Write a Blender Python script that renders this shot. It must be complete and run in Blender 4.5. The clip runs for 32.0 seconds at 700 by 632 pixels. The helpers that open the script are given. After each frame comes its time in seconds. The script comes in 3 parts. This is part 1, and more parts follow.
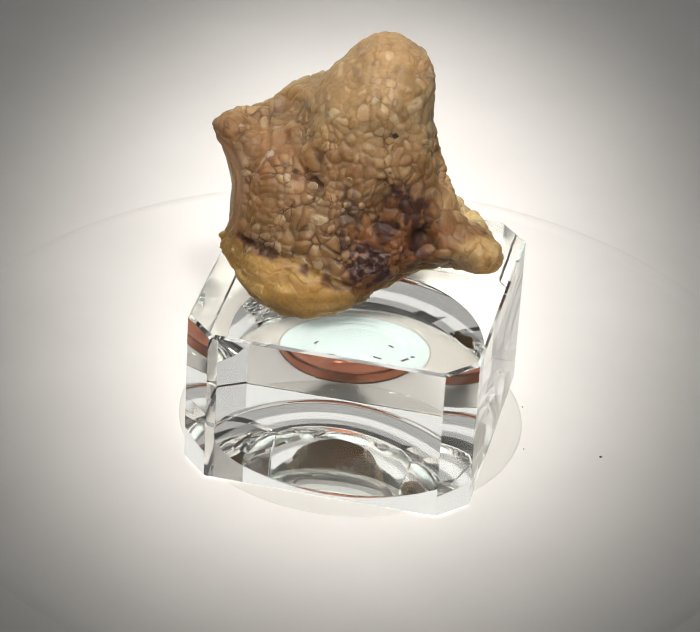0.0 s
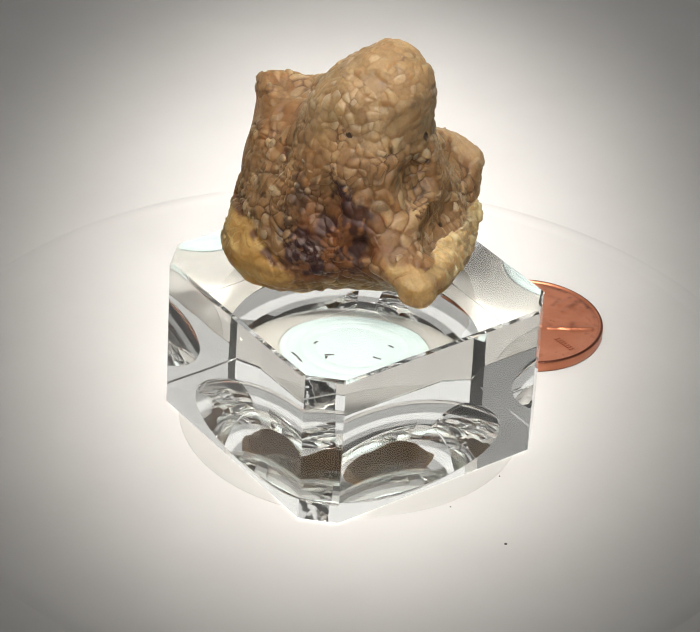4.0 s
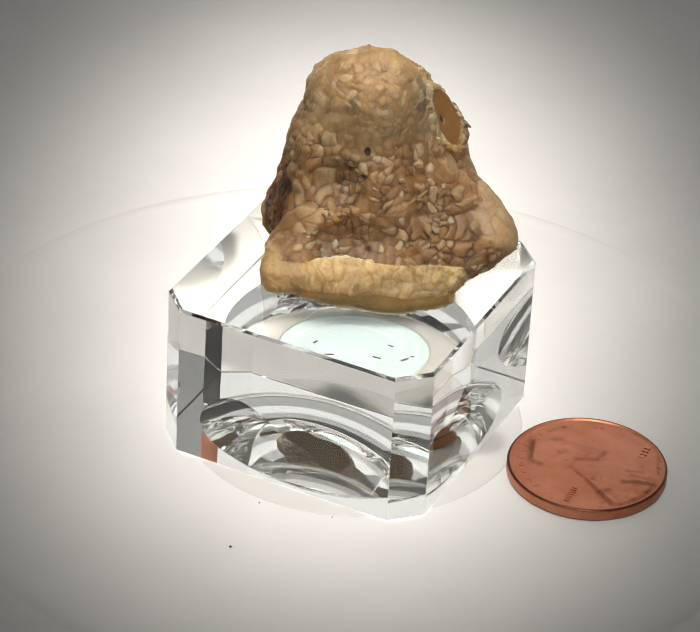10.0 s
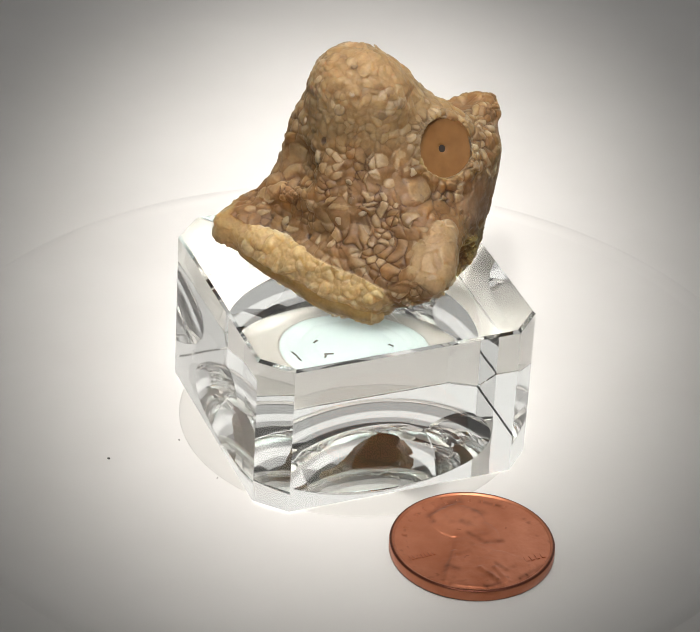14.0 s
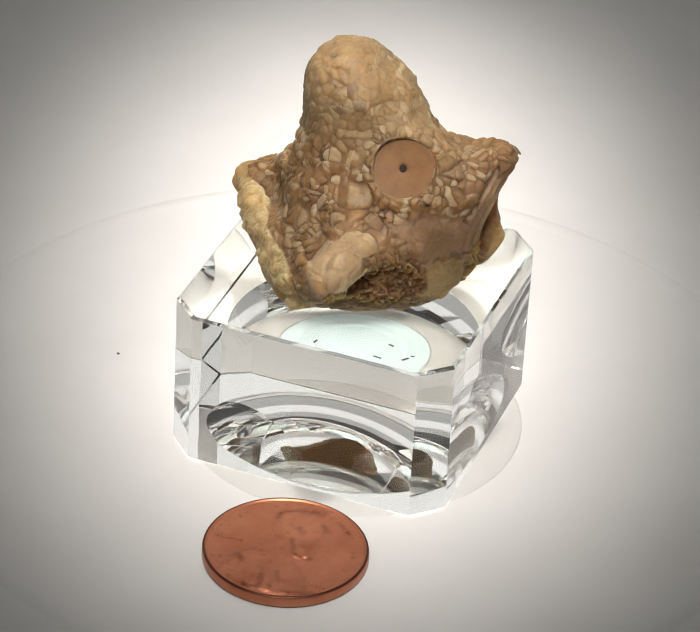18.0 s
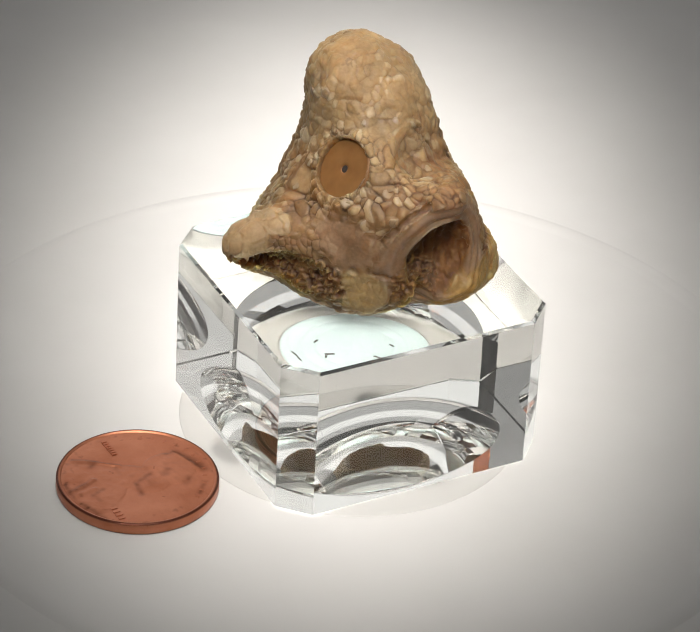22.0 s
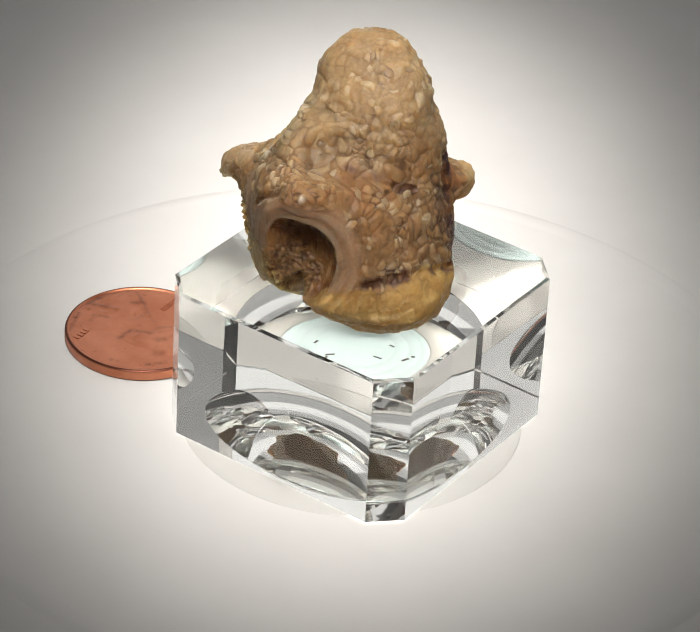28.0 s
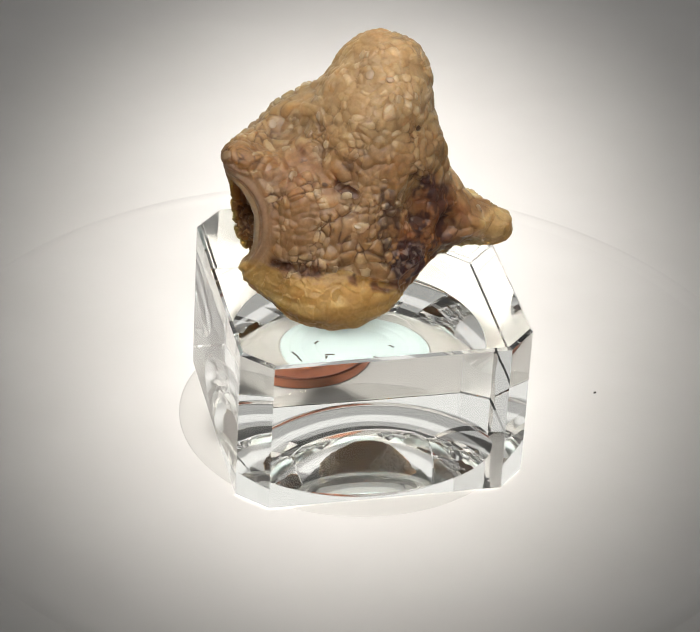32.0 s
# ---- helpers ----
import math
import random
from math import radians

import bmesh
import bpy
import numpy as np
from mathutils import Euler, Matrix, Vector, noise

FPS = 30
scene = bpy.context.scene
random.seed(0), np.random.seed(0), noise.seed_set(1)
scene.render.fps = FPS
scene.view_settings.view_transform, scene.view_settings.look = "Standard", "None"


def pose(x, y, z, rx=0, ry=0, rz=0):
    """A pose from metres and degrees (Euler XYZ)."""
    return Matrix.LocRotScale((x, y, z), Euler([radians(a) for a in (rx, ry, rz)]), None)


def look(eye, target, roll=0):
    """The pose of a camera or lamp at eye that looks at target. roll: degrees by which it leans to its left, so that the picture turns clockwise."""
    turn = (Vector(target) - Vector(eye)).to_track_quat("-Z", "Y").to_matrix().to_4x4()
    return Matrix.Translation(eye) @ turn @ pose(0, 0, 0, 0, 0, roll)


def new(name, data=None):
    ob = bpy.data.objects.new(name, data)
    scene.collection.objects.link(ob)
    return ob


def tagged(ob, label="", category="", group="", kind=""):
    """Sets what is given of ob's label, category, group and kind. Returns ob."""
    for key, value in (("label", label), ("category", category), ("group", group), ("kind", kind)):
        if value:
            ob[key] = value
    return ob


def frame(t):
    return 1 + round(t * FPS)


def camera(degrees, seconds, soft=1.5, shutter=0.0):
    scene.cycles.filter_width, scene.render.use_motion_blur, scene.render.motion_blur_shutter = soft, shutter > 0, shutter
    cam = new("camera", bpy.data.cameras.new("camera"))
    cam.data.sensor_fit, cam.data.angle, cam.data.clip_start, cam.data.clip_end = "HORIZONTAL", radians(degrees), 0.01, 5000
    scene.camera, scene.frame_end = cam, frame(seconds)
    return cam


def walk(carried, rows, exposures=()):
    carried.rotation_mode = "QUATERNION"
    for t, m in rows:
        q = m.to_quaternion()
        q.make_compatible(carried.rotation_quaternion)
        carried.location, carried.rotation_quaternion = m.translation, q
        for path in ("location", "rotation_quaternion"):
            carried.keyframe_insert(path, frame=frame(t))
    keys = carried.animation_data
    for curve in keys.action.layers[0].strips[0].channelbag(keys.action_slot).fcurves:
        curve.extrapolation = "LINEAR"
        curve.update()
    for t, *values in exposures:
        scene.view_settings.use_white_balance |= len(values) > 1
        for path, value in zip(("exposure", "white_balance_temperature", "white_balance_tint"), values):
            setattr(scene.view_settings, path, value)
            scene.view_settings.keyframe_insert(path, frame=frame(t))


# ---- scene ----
MM = 0.001
LENGTH = 32.0

# ---- camera: stands still and looks down on a slowly turning stand ----
EYE = (0.0, -0.3585, 0.2503)
TILT, YAW, ROLL = 0.5828, -0.0021, 3.283
TARGET = (EYE[0] + math.sin(YAW) * math.cos(TILT), EYE[1] + math.cos(YAW) * math.cos(TILT), EYE[2] - math.sin(TILT))
cam = camera(11.04, LENGTH, soft=1.1)
walk(cam, [(0.0, look(EYE, TARGET, ROLL)), (LENGTH, look(EYE, TARGET, ROLL))], exposures=[(0.0, 0.0), (LENGTH, 0.0)])


def turn(t):
    """Degrees by which the stand has turned at t seconds."""
    u = 2 * math.pi * t / LENGTH
    return math.degrees(-0.1820 * t - 0.0158 * (t / LENGTH) ** 2 + 0.0099 * math.sin(u) - 0.0022 * (math.cos(u) - 1))


# ---- light ----
# light may turn many times inside the clear block
scene.cycles.max_bounces, scene.cycles.glossy_bounces, scene.cycles.transmission_bounces = 32, 24, 24
scene.cycles.caustics_reflective = False
world = bpy.data.worlds.new("room_light")
scene.world = world
world.use_nodes = True
bg = world.node_tree.nodes["Background"]
bg.inputs["Color"].default_value = (1.0, 0.97, 0.94, 1)
bg.inputs["Strength"].default_value = 0.006


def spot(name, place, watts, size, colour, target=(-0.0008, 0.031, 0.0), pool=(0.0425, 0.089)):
    """An added lamp: its oval pool on the table, half widths in x and y, imitates vignetting."""
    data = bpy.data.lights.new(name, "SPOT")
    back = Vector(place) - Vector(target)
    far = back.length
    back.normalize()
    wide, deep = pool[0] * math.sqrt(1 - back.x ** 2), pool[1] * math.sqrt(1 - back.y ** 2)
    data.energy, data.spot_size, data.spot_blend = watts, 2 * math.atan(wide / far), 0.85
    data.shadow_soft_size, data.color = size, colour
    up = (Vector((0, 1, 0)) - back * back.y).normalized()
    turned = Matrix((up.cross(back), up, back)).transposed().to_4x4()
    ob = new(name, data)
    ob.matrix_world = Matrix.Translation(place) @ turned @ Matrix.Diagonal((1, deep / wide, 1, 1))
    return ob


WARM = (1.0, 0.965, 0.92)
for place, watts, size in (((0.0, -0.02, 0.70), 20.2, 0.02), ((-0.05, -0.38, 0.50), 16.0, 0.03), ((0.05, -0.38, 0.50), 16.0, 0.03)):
    spot("added_pool_lamp", place, watts, size, WARM)


# ---- materials ----
def material(name):
    mat = bpy.data.materials.new(name)
    mat.use_nodes = True
    tree = mat.node_tree
    return mat, tree, tree.nodes["Principled BSDF"]


def node(tree, kind, **values):
    n = tree.nodes.new(kind)
    for key, value in values.items():
        n.inputs[key.replace("_", " ")].default_value = value
    return n


def ramp(tree, source, stops):
    n = tree.nodes.new("ShaderNodeValToRGB")
    el = n.color_ramp.elements
    while len(el) < len(stops):
        el.new(0.5)
    for e, (at, c) in zip(el, stops):
        e.position, e.color = at, (*c, 1)
    tree.links.new(source, n.inputs["Fac"])
    return n


def mixed(tree, kind, amount, a, b):
    """a and b mixed; amount, a and b are values or sockets."""
    n = tree.nodes.new("ShaderNodeMix")
    n.data_type, n.blend_type = "RGBA", kind
    for socket, value in ((n.inputs[0], amount), (n.inputs[6], a), (n.inputs[7], b)):
        if isinstance(value, (int, float)):
            socket.default_value = value
        elif isinstance(value, tuple):
            socket.default_value = (*value, 1)
        else:
            tree.links.new(value, socket)
    return n.outputs[2]


def bump(tree, bsdf, source, strength, distance):
    n = node(tree, "ShaderNodeBump", Strength=strength, Distance=distance)
    tree.links.new(source, n.inputs["Height"])
    tree.links.new(n.outputs["Normal"], bsdf.inputs["Normal"])
    return n


def grain(tree, scale, detail=3.0):
    n = node(tree, "ShaderNodeTexNoise", Scale=scale, Detail=detail)
    tree.links.new(tree.nodes.new("ShaderNodeTexCoord").outputs["Object"], n.inputs["Vector"])
    return n.outputs["Fac"]


def white_plastic(name, low, high, rough):
    mat, tree, bsdf = material(name)
    c = ramp(tree, grain(tree, 60.0, 5.0), [(0.3, low), (0.7, high)])
    tree.links.new(c.outputs["Color"], bsdf.inputs["Base Color"])
    bsdf.inputs["Roughness"].default_value = rough
    bsdf.inputs["Specular IOR Level"].default_value = 0.25
    bump(tree, bsdf, grain(tree, 3000.0), 0.06, 0.0001)
    return mat


def clear_acrylic():
    mat, tree, bsdf = material("clear_acrylic")
    bsdf.inputs["Base Color"].default_value = (0.85, 0.855, 0.825, 1)
    bsdf.inputs["Roughness"].default_value = 0.0
    bsdf.inputs["IOR"].default_value = 1.49
    bsdf.inputs["Transmission Weight"].default_value = 1.0
    bump(tree, bsdf, grain(tree, 90.0), 0.03, 0.001)
    return mat


def copper():
    mat, tree, bsdf = material("copper")
    c = ramp(tree, grain(tree, 260.0, 6.0), [(0.3, (0.42, 0.142, 0.07)), (0.7, (0.55, 0.218, 0.125))])
    spots = ramp(tree, grain(tree, 700.0, 2.0), [(0.72, (0, 0, 0)), (0.8, (1, 1, 1))])
    col = mixed(tree, "MIX", spots.outputs["Color"], c.outputs["Color"], (0.22, 0.07, 0.035))
    tree.links.new(col, bsdf.inputs["Base Color"])
    bsdf.inputs["Metallic"].default_value = 0.85
    rough = ramp(tree, grain(tree, 400.0), [(0.3, (0.3, 0.3, 0.3)), (0.7, (0.45, 0.45, 0.45))])
    tree.links.new(rough.outputs["Color"], bsdf.inputs["Roughness"])
    bump(tree, bsdf, grain(tree, 1300.0, 5.0), 0.3, 0.0002)
    # darker tone on the coin's rim edges, strokes and relief slopes
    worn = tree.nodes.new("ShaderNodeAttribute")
    worn.attribute_name = "darkened"
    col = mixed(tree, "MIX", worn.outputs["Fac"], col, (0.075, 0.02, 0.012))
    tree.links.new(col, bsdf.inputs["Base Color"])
    return mat


def druse():
    """The specimen's skin: its own mineral colour, mottled, waxy and a little translucent."""
    mat, tree, bsdf = material("druse")
    own = tree.nodes.new("ShaderNodeAttribute")
    own.attribute_name = "mineral_colour"
    coarse = ramp(tree, grain(tree, 450.0, 4.0), [(0.3, (0.87, 0.85, 0.81)), (0.7, (1.1, 1.1, 1.1))])
    fine = ramp(tree, grain(tree, 2600.0, 3.0), [(0.3, (0.88, 0.86, 0.82)), (0.7, (1.1, 1.1, 1.1))])
    col = mixed(tree, "MULTIPLY", 1.0, own.outputs["Color"], coarse.outputs["Color"])
    col = mixed(tree, "MULTIPLY", 1.0, col, fine.outputs["Color"])
    tree.links.new(col, bsdf.inputs["Base Color"])
    rough = ramp(tree, grain(tree, 1200.0), [(0.35, (0.42, 0.42, 0.42)), (0.65, (0.68, 0.68, 0.68))])
    tree.links.new(rough.outputs["Color"], bsdf.inputs["Roughness"])
    bsdf.inputs["Subsurface Weight"].default_value = 1.0
    bsdf.inputs["Specular IOR Level"].default_value = 0.22
    bsdf.inputs["Subsurface Radius"].default_value = (1.0, 0.7, 0.45)
    bsdf.inputs["Subsurface Scale"].default_value = 0.011
    bump(tree, bsdf, grain(tree, 2200.0, 4.0), 0.1, 0.0003)
    return mat


def quartz():
    mat, tree, bsdf = material("quartz")
    info = tree.nodes.new("ShaderNodeObjectInfo")
    c = ramp(tree, info.outputs["Random"], [(0.0, (0.135, 0.08, 0.038)), (0.5, (0.16, 0.10, 0.05)), (1.0, (0.21, 0.147, 0.085))])
    col = mixed(tree, "MULTIPLY", 0.6, c.outputs["Color"], ramp(tree, grain(tree, 1800.0), [(0.3, (0.85, 0.82, 0.78)), (0.7, (1.1, 1.1, 1.1))]).outputs["Color"])
    tree.links.new(col, bsdf.inputs["Base Color"])
    bsdf.inputs["Roughness"].default_value = 0.42
    bsdf.inputs["Specular IOR Level"].default_value = 0.35
    bsdf.inputs["Subsurface Weight"].default_value = 0.8
    bsdf.inputs["Subsurface Radius"].default_value = (1.0, 0.7, 0.4)
    bsdf.inputs["Subsurface Scale"].default_value = 0.004
    return mat


def agate():
    mat, tree, bsdf = material("agate")
    c = ramp(tree, grain(tree, 500.0, 5.0), [(0.3, (0.09, 0.040, 0.011)), (0.7, (0.122, 0.057, 0.017))])
    tree.links.new(c.outputs["Color"], bsdf.inputs["Base Color"])
    bsdf.inputs["Roughness"].default_value = 0.55
    bsdf.inputs["Specular IOR Level"].default_value = 0.2
    bsdf.inputs["Subsurface Weight"].default_value = 0.2
    bsdf.inputs["Subsurface Radius"].default_value = (1.0, 0.5, 0.25)
    bsdf.inputs["Subsurface Scale"].default_value = 0.001
    return mat


def plain(name, colour, rough=0.6):
    mat, tree, bsdf = material(name)
    c = ramp(tree, grain(tree, 900.0), [(0.3, tuple(v * 0.8 for v in colour)), (0.7, tuple(min(1, v * 1.15) for v in colour))])
    tree.links.new(c.outputs["Color"], bsdf.inputs["Base Color"])
    bsdf.inputs["Roughness"].default_value = rough
    return mat


# glow for the added wall; each strength sets tones in the clear block
def added_glow(name, strength, tint=(1.0, 0.99, 0.97)):
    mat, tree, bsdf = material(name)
    mottle = ramp(tree, grain(tree, 40.0, 4.0), [(0.3, (0.14, 0.14, 0.14)), (0.7, (0.18, 0.18, 0.18))])
    tree.links.new(mottle.outputs["Color"], bsdf.inputs["Base Color"])
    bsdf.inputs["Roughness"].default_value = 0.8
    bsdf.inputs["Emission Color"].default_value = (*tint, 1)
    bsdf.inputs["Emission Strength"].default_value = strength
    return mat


WHITE = white_plastic("white_plastic", (0.50, 0.488, 0.472), (0.53, 0.518, 0.502), 0.5)
# the shade under the block is put into the pad's darker colour
PAD = white_plastic("shaded_pad", (0.415, 0.405, 0.385), (0.445, 0.435, 0.415), 0.4)
HUB = white_plastic("cool_white_plastic", (0.50, 0.60, 0.605), (0.55, 0.65, 0.655), 0.35)
CLEAR, COPPER, DRUSE, QUARTZ, AGATE = clear_acrylic(), copper(), druse(), quartz(), agate()
DUST, PIT_SHADE = plain("dust", (0.05, 0.045, 0.04)), plain("pit", (0.008, 0.004, 0.002), 1.0)
BRIGHT, BACK, GREY, DIM = added_glow("bright_glow", 0.66), added_glow("back_glow", 0.95), added_glow("grey_glow", 0.28), added_glow("dim_glow", 0.018)
SKIRT = added_glow("skirt_glow", 0.46)


# ---- building helpers ----
def mesh_of(name, bm, mat):
    me = bpy.data.meshes.new(name)
    bm.to_mesh(me)
    bm.free()
    me.materials.append(mat)
    return me


def part(name, bm, mat, parent, label=""):
    ob = new(name, mesh_of(name, bm, mat))
    ob.parent = parent
    return tagged(ob, label)


def lathe(profile, n=128, smooth=True):
    """A turned solid from (radius, height) pairs in mm, bottom middle to top middle."""
    bm = bmesh.new()
    rings = []
    for r, z in profile:
        count = 1 if r < 1e-6 else n
        rings.append([bm.verts.new((r * MM * math.cos(2 * math.pi * k / n), r * MM * math.sin(2 * math.pi * k / n), z * MM)) for k in range(count)])
    for a, b in zip(rings, rings[1:]):
        for k in range(n):
            j = (k + 1) % n
            quad = list(dict.fromkeys((a[k % len(a)], a[j % len(a)], b[j % len(b)], b[k % len(b)])))
            bm.faces.new(quad).smooth = smooth and len(quad) == 4
    return bm


def bar(x0, y0, z0, x1, y1, z1):
    bm = bmesh.new()
    bmesh.ops.create_cube(bm, size=1, matrix=Matrix.Translation(((x0 + x1) / 2 * MM, (y0 + y1) / 2 * MM, (z0 + z1) / 2 * MM)) @ Matrix.Diagonal(((x1 - x0) * MM, (y1 - y0) * MM, (z1 - z0) * MM, 1)))
    return bm


# ---- the table and the unseen glowing wall added round it ----
bm = bmesh.new()
bmesh.ops.create_grid(bm, x_segments=1, y_segments=1, size=0.9)
table = tagged(new("ground", mesh_of("ground", bm, WHITE)), "plain white table top under the turning stand", "table", kind="structure")
table.location.z = -0.0004


def curved_wall(radius, low, high, first, last, thick):
    """An upright wall round the stand from one bearing to another, in degrees from straight behind it."""
    bm = bmesh.new()
    n = 32
    rows = []
    for k in range(n + 1):
        a = radians(90 - first - (last - first) * k / n)
        c, s = math.cos(a), math.sin(a)
        rows.append([bm.verts.new((r * c, r * s, z)) for r, z in ((radius, low), (radius, high), (radius + thick, high), (radius + thick, low))])
    for a, b in zip(rows, rows[1:]):
        for i in range(4):
            bm.faces.new((a[i], b[i], b[(i + 1) % 4], a[(i + 1) % 4]))
    bm.faces.new(rows[0])
    bm.faces.new(rows[-1][::-1])
    bmesh.ops.recalc_face_normals(bm, faces=bm.faces)
    return bm


# unseen wall of glowing panels, added to brighten the clear block's facets
tent = tagged(new("added_glow_wall"), "unseen round wall of glowing panels added about the turntable", "light tent")
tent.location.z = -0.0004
part("base_rail", curved_wall(0.598, 0.0, 0.01, -180, 180, 0.01), WHITE, tent, "plain white base rail of the added wall")
part("skirt", curved_wall(0.60, 0.01, 0.30, -58, 58, 0.006), SKIRT, tent, "faintly glowing added skirt")
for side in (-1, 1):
    part("side_skirt", curved_wall(0.60, 0.01, 0.30, side * 58, side * 140, 0.006), DIM, tent, "very faintly glowing added skirt")
part("glow_panel", curved_wall(0.60, 0.30, 0.54, -50, 50, 0.006), BACK, tent, "brightly glowing added panel")
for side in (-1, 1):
    part("grey_panel", curved_wall(0.60, 0.30, 0.54, side * 50, side * 78, 0.006), GREY, tent, "softly glowing added panel")
    part("side_panel", curved_wall(0.60, 0.30, 0.54, side * 78, side * 140, 0.006), BRIGHT, tent, "brightly glowing added panel")
part("front_panel", curved_wall(0.60, 0.01, 0.54, 140, 220, 0.006), DIM, tent, "very faintly glowing added panel")
part("upper_panel", curved_wall(0.60, 0.54, 0.80, -38, 38, 0.006), SKIRT, tent, "faintly glowing added panel")
part("top_band", curved_wall(0.60, 0.54, 0.80, 38, 322, 0.006), DIM, tent, "very faintly glowing added band")
part("roof", lathe([(0, 800), (606, 800), (606, 806), (0, 806)], 64, False), DIM, tent, "very faintly glowing added roof")

# ---- the turning stand ----
turning = []


def on_stand(ob, base):
    turning.append((ob, base))
    return ob


FLOOR = -0.2
stand = tagged(new("turntable"), "round white plastic turntable lying on the table", "turntable")
part("plate", lathe([(0, -0.5), (53.8, -0.5), (53.4, -0.42), (52.9, -0.3), (52.3, -0.13), (51.5, -0.1), (50.9, -0.15), (50.4, -0.2), (0, -0.2)]), WHITE, stand)
part("centre_pad", lathe([(10.0, -0.26), (20.9, -0.26), (20.5, -0.14), (20.2, -0.05), (19.8, 0), (10.2, 0), (10.0, -0.05), (10.0, -0.26)]), PAD, stand, "thin raised white centre pad, coloured darker for shade under the block")
on_stand(stand, pose(0, 0, 0))

# the axle cap shows through the hollow of the block and does not turn
cap = tagged(new("axle_cap"), "round cool white cap that stands still amid the turntable", "turntable cap")
part("cap_body", lathe([(0, -0.19), (9.8, -0.19), (9.85, -0.02), (9.7, 0.05), (8.9, 0.05), (8.8, 0.0), (8.6, 0.05), (7.3, 0.06), (7.2, 0.0), (7.0, 0.07), (5.4, 0.08), (5.3, 0.02), (5.1, 0.09), (0, 0.1)], 96), HUB, cap)
for x, y, long, wide, bearing in ((-5.2, 0.3, 0.9, 0.3, 60), (4.9, 0.4, 0.8, 0.3, -40), (-3.2, -2.7, 1.3, 0.35, 10), (-3.6, -3.4, 0.6, 0.3, 80), (3.0, -2.8, 1.2, 0.3, -25), (6.6, -3.0, 1.1, 0.35, 35), (-7.6, -3.3, 1.4, 0.25, -50), (-6.9, -4.4, 1.0, 0.25, -55), (7.6, -2.2, 0.5, 0.3, 0)):
    scuff = part("scuff", bar(-long / 2, -wide / 2, 0.03, long / 2, wide / 2, 0.13), DUST, cap, "dark scuff mark")
    scuff.matrix_local = pose(x * MM, y * MM, 0, 0, 0, bearing)


# ---- the clear block ----
def clear_block(w=17.2, c=3.3, h=19.9, recess=15.2, rise=4.5, edge=0.3, foot=0.15):
    bm = bmesh.new()
    n = 128

    def octagon(a, w):
        x, y = math.cos(a), math.sin(a)
        d = min(w / max(abs(x), abs(y)), (2 * w - c) / (abs(x) + abs(y)))
        return x * d * MM, y * d * MM

    corner = math.atan2(w - c, w)
    angles = [2 * math.pi * k / n for k in range(n)] + [q * math.pi / 2 + s * corner for q in range(4) for s in (1, -1)]
    angles = sorted(set(round(a % (2 * math.pi), 5) for a in angles))
    m = len(angles)
    outer = [[bm.verts.new((*octagon(a, w - inset), z * MM)) for a in angles] for inset, z in ((foot, 0), (0, foot), (0, h - edge), (edge, h))]
    R = (recess ** 2 + rise ** 2) / (2 * rise)
    rings = []
    for k in range(24):
        r = recess * (1 - k / 24)
        z = math.sqrt(R * R - r * r) - (R - rise)
        rings.append([bm.verts.new((r * MM * math.cos(a), r * MM * math.sin(a), z * MM)) for a in angles])
    tip = bm.verts.new((0, 0, rise * MM))
    for i in range(m):
        j = (i + 1) % m
        for a, b in zip(outer, outer[1:]):
            bm.faces.new((a[i], a[j], b[j], b[i]))
        bm.faces.new((outer[0][j], outer[0][i], rings[0][i], rings[0][j]))
        for a, b in zip(rings, rings[1:]):
            bm.faces.new((a[j], a[i], b[i], b[j])).smooth = True
        bm.faces.new((rings[-1][j], rings[-1][i], tip)).smooth = True
    bm.faces.new(outer[-1])
    for i in range(m):
        bm.edges.get((rings[0][i], rings[0][(i + 1) % m])).smooth = False
    return bm


block = tagged(new("display_block", mesh_of("display_block", clear_block(), CLEAR)), "clear acrylic display block with cut corners and hollow base", "display stand")
block.visible_shadow = False
on_stand(block, pose(0.0002, -0.0005, 0.00001, 0, 0, 78.83))


